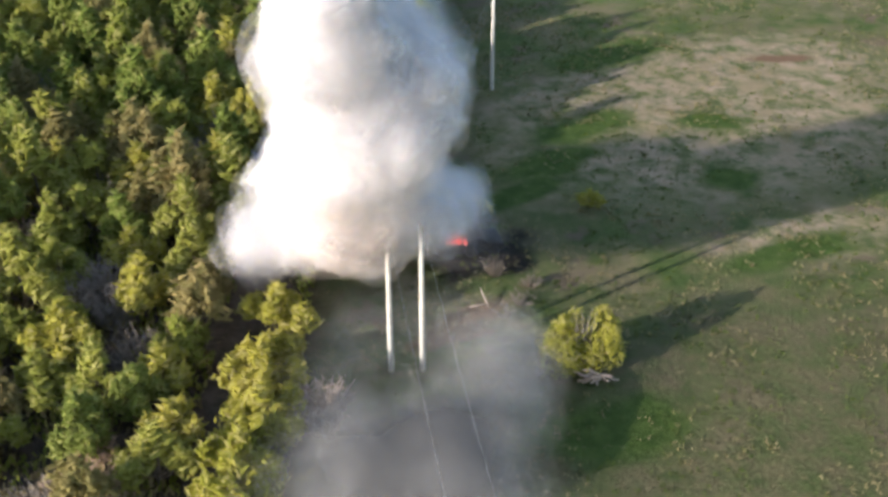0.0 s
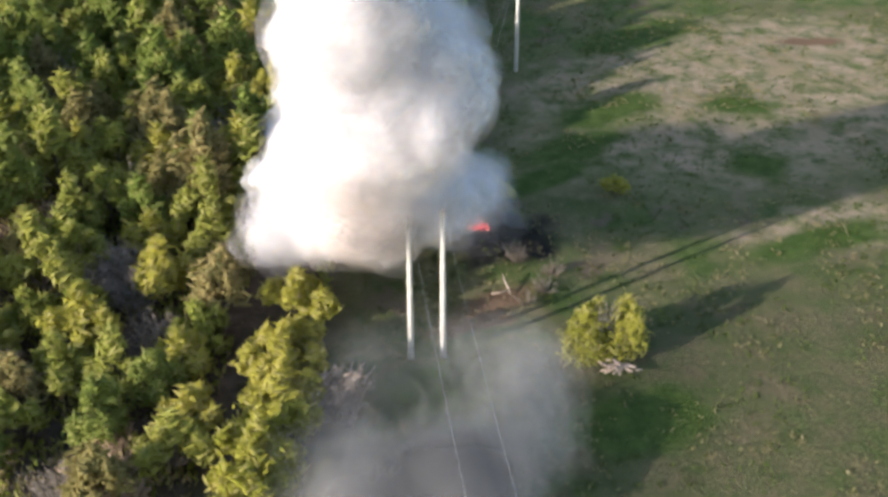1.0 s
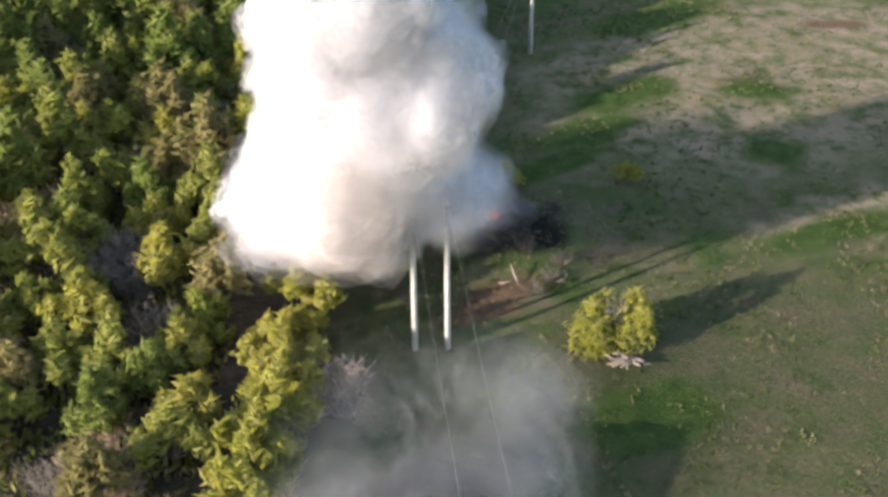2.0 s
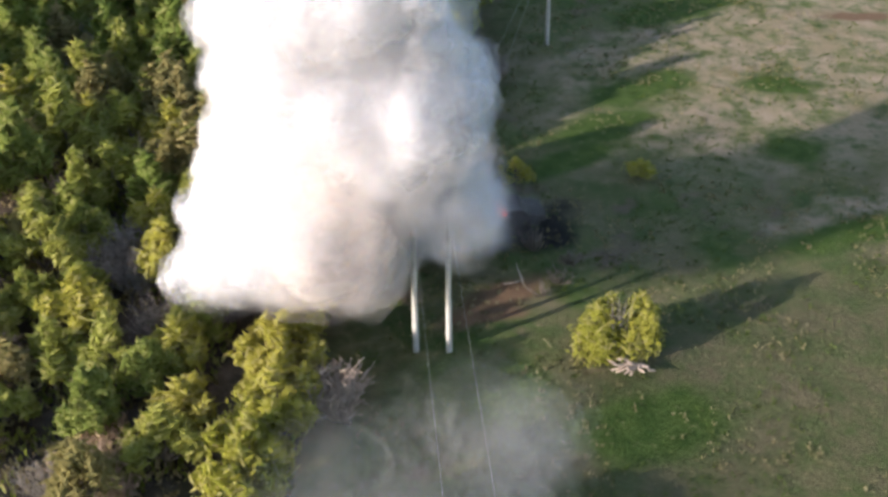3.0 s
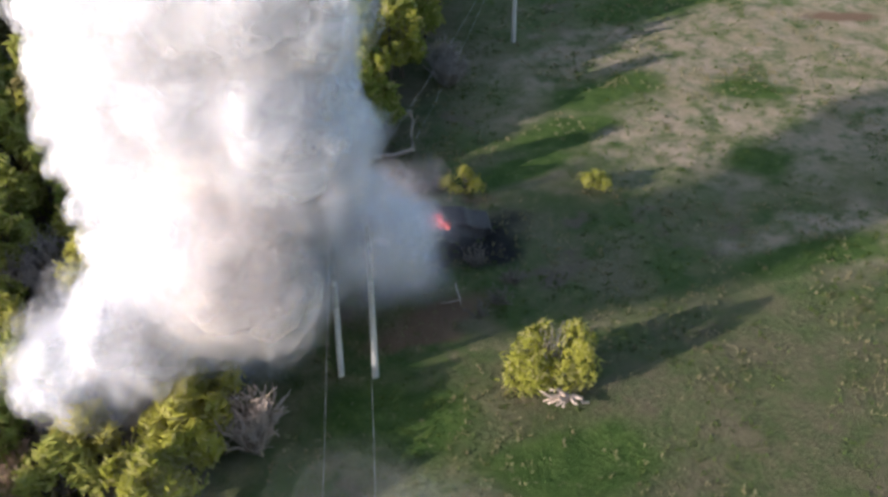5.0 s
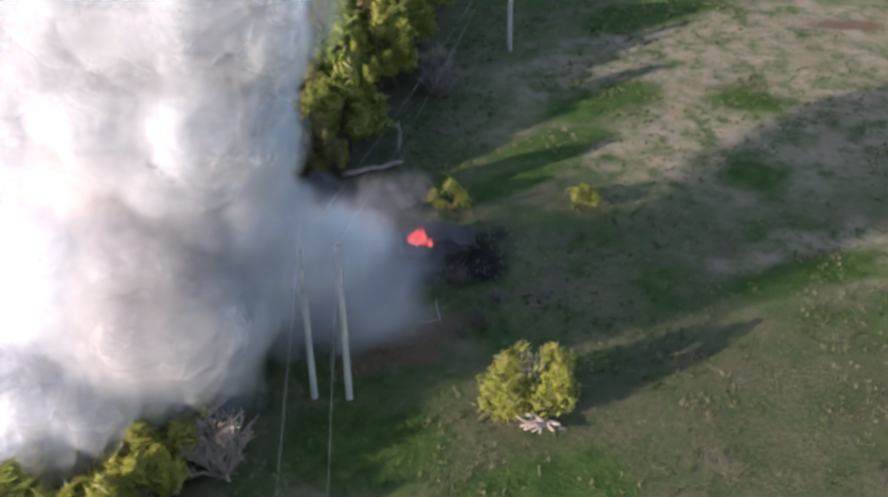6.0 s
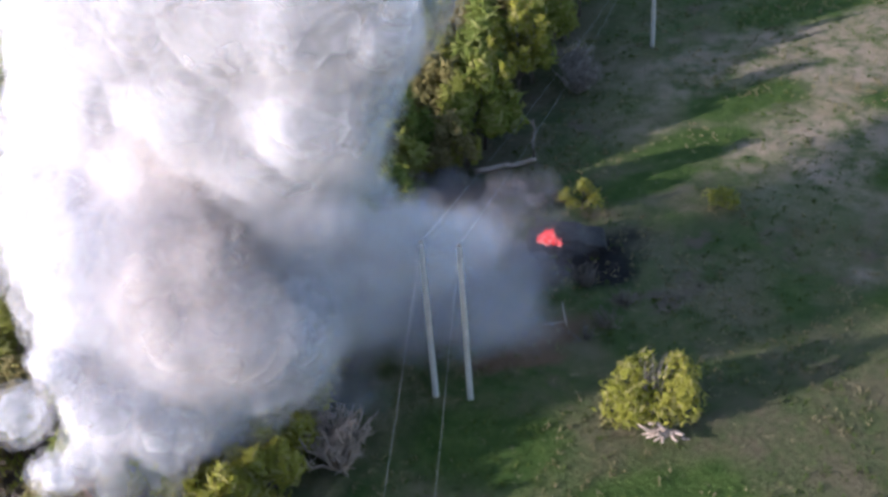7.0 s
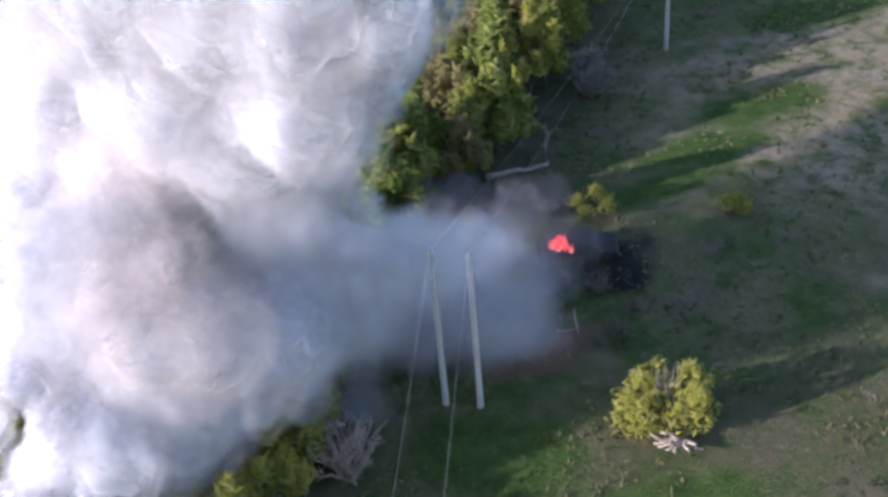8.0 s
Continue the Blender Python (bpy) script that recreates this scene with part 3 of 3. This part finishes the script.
BASE = (20.0, 19.0, 13.0, 11.5, 10.5, 10.0)   # y of its foot
SWING = (-0.8, -0.35, 0.6, 0.95, 1.2, 1.25)   # how far its west side drifts south


def plume_place(i, u, z, w, r, inset):
    lo, hi = np.interp(z, HEIGHTS, WEST[i]) + r * inset, np.interp(z, HEIGHTS, EAST[i]) - r * inset
    if lo > hi:
        lo = hi = (lo + hi) / 2
    x = lo + (hi - lo) * u
    over = max(0, z - 8)
    mid = BASE[i] + (CREST[i] - BASE[i]) * min(z, 8) / 8 + LEAN[i] * over
    k = max(0.0, min(1.0, (14 - z) / 8))
    return x, max(-12, mid + (SWING[i] * k - 0.15 * (1 - k)) * min(0, x)) + w, z + RISE[i] * over


def smoke():
    rng = random.Random(77)
    plume = tagged(new("smoke_plume"), "dense white smoke plume rising from the burning wreck", "smoke")
    rows = []
    for k in range(440):
        small = k >= 300
        z = 1.0 + 23 * ((k + rng.random()) / 300) ** 1.05 if not small else rng.uniform(2, 23)
        u = (k * 0.618 + rng.uniform(-.1, .1)) % 1 if not small else rng.choice((rng.uniform(-0.02, 0.1), rng.uniform(0.9, 1.01)))
        warm = not small and 6 < z < 14 and 0.4 < u < 0.72 and k % 2 == 0
        thin = z < 12 and u > 0.7 or z < 4 and u > 0.45
        r = rng.uniform(0.55, 1.0) if small else rng.uniform(0.8, 1.5) if thin else rng.uniform(1.5, 2.6)
        r = min(r, 0.36 * (np.interp(z, HEIGHTS, EAST[0]) - np.interp(z, HEIGHTS, WEST[0])))
        inset = 0.95 if small else 0.7 if thin else 1.32
        w = rng.uniform(-2.2, 2.2) * (1.25 if z > 9 and not small else 1) if not warm else rng.uniform(-3, -1.5)
        o = new("wisp" if thin else "puff", WISPS[k % 4] if thin else WARM[k % 2] if warm else PUFFS[k % 5])
        o.parent = plume
        o.scale = (r * rng.uniform(0.8, 1.25), r * rng.uniform(0.8, 1.25), r * rng.uniform(0.75, 1.1))
        spin, rise = rng.uniform(-5, 5), rng.uniform(0.1, 0.35)
        r0 = [rng.uniform(0, 360) for _ in range(3)]
        rows.append((o, [(t, pose(*plume_place(i, u, max(z, r * 0.6) + rise * t, w, r, inset), r0[0] + spin * t, r0[1], r0[2])) for i, t in enumerate(TIMES)]))
        for j in range(1 if thin else 0):
            o = o.copy()
            scene.collection.objects.link(o)
            v = (u * 1.7 + 0.3 + 0.23 * j) % 0.5 + 0.52
            rows.append((o, [(t, pose(*plume_place(i, v, max(z * 0.8 + 0.5 + j, r * 0.6) + rise * t, -w + j, r, inset), r0[2] + spin * t, r0[0], r0[1])) for i, t in enumerate(TIMES)]))
    for k in range(12):
        r = rng.uniform(0.7, 1.2)
        x, y, z, a = rng.uniform(2.5, 6.5), rng.uniform(10.2, 13.5), rng.uniform(0.8, 2.4), rng.uniform(0, 360)
        o = new("veil", VEILS[k % 3])
        o.parent = plume
        o.scale = (r * 1.3, r, r)
        rows.append((o, [(t, pose(x - 0.12 * t, y - 0.08 * t, z + 0.06 * t, 0, 0, a + 4 * t)) for t in (0, 4, 8)]))
    drift = ((0, 0.5, 9, 3.5), (1.5, 0.5, 8, 3.5), (3.5, 0.75, 4, 2), (5, 0.9, 1.5, 0.8), (6.5, 1, 0.3, 0), (8, 1, 0, 0))
    for name, data, count, size, box in (("ashen_puff", ASHY, 58, (0.9, 1.7), (-9, 3.8, -3.0, 10, 0.8, 3.4)),
                                         ("sooty_puff", SOOTY, 18, (0.6, 1.1), (-4.0, 3.6, 10.5, 14.5, 0.9, 3.6)),
                                         ("wisp", WISPS, 24, (0.9, 1.5), (-15, -8.5, -7, 0, 1.0, 3.5))):
        for k in range(count):
            r, a = rng.uniform(*size), rng.uniform(0, 360)
            x, y, z = rng.uniform(*box[0:2]), rng.uniform(*box[2:4]), rng.uniform(*box[4:6])
            if x > -3.5:
                y = max(y, 2.5 + 0.3 * r)
            o = new(name, data[k % len(data)])
            o.parent = plume
            o.scale = (r * 1.3, r, r * 0.8)
            still = name == "sooty_puff"
            rows.append((o, [(t, pose(x - 0.05 * t if still else x * f, y if still else min(y + back, 14), z + (0.05 * t if still else up), 0, 0, a + 4 * t)) for t, f, back, up in drift]))
    haze = tagged(new("drifting_haze"), "thin grey smoke haze drifting low over the grass", "smoke")
    for k in range(84):
        r = rng.uniform(1.6, 3.0)
        y, z = rng.uniform(-14, 2), rng.uniform(0.8, 2.6)
        x = rng.uniform(-4.0 if y < 0 else -2.5, 7.0 - 0.45 * max(0, y))
        if -2.6 < x < 4.4 and -6.5 < y < 1:
            y -= 6
        o = new("veil", VEILS[k % 3])
        o.parent = haze
        o.scale = (r, r, r * 0.7)
        vx, vy = rng.uniform(-0.7, -0.1), rng.uniform(-4.2, -1.9)
        a = rng.uniform(0, 360)
        rows.append((o, [(t, pose(x + vx * t, y + vy * t, z + 0.05 * t, 0, 0, a + 3 * t)) for t in (0, 4, 8)]))
    return rows


SMOKE = smoke()


def motions():
    for o, r in SMOKE:
        walk(o, r)


motions()
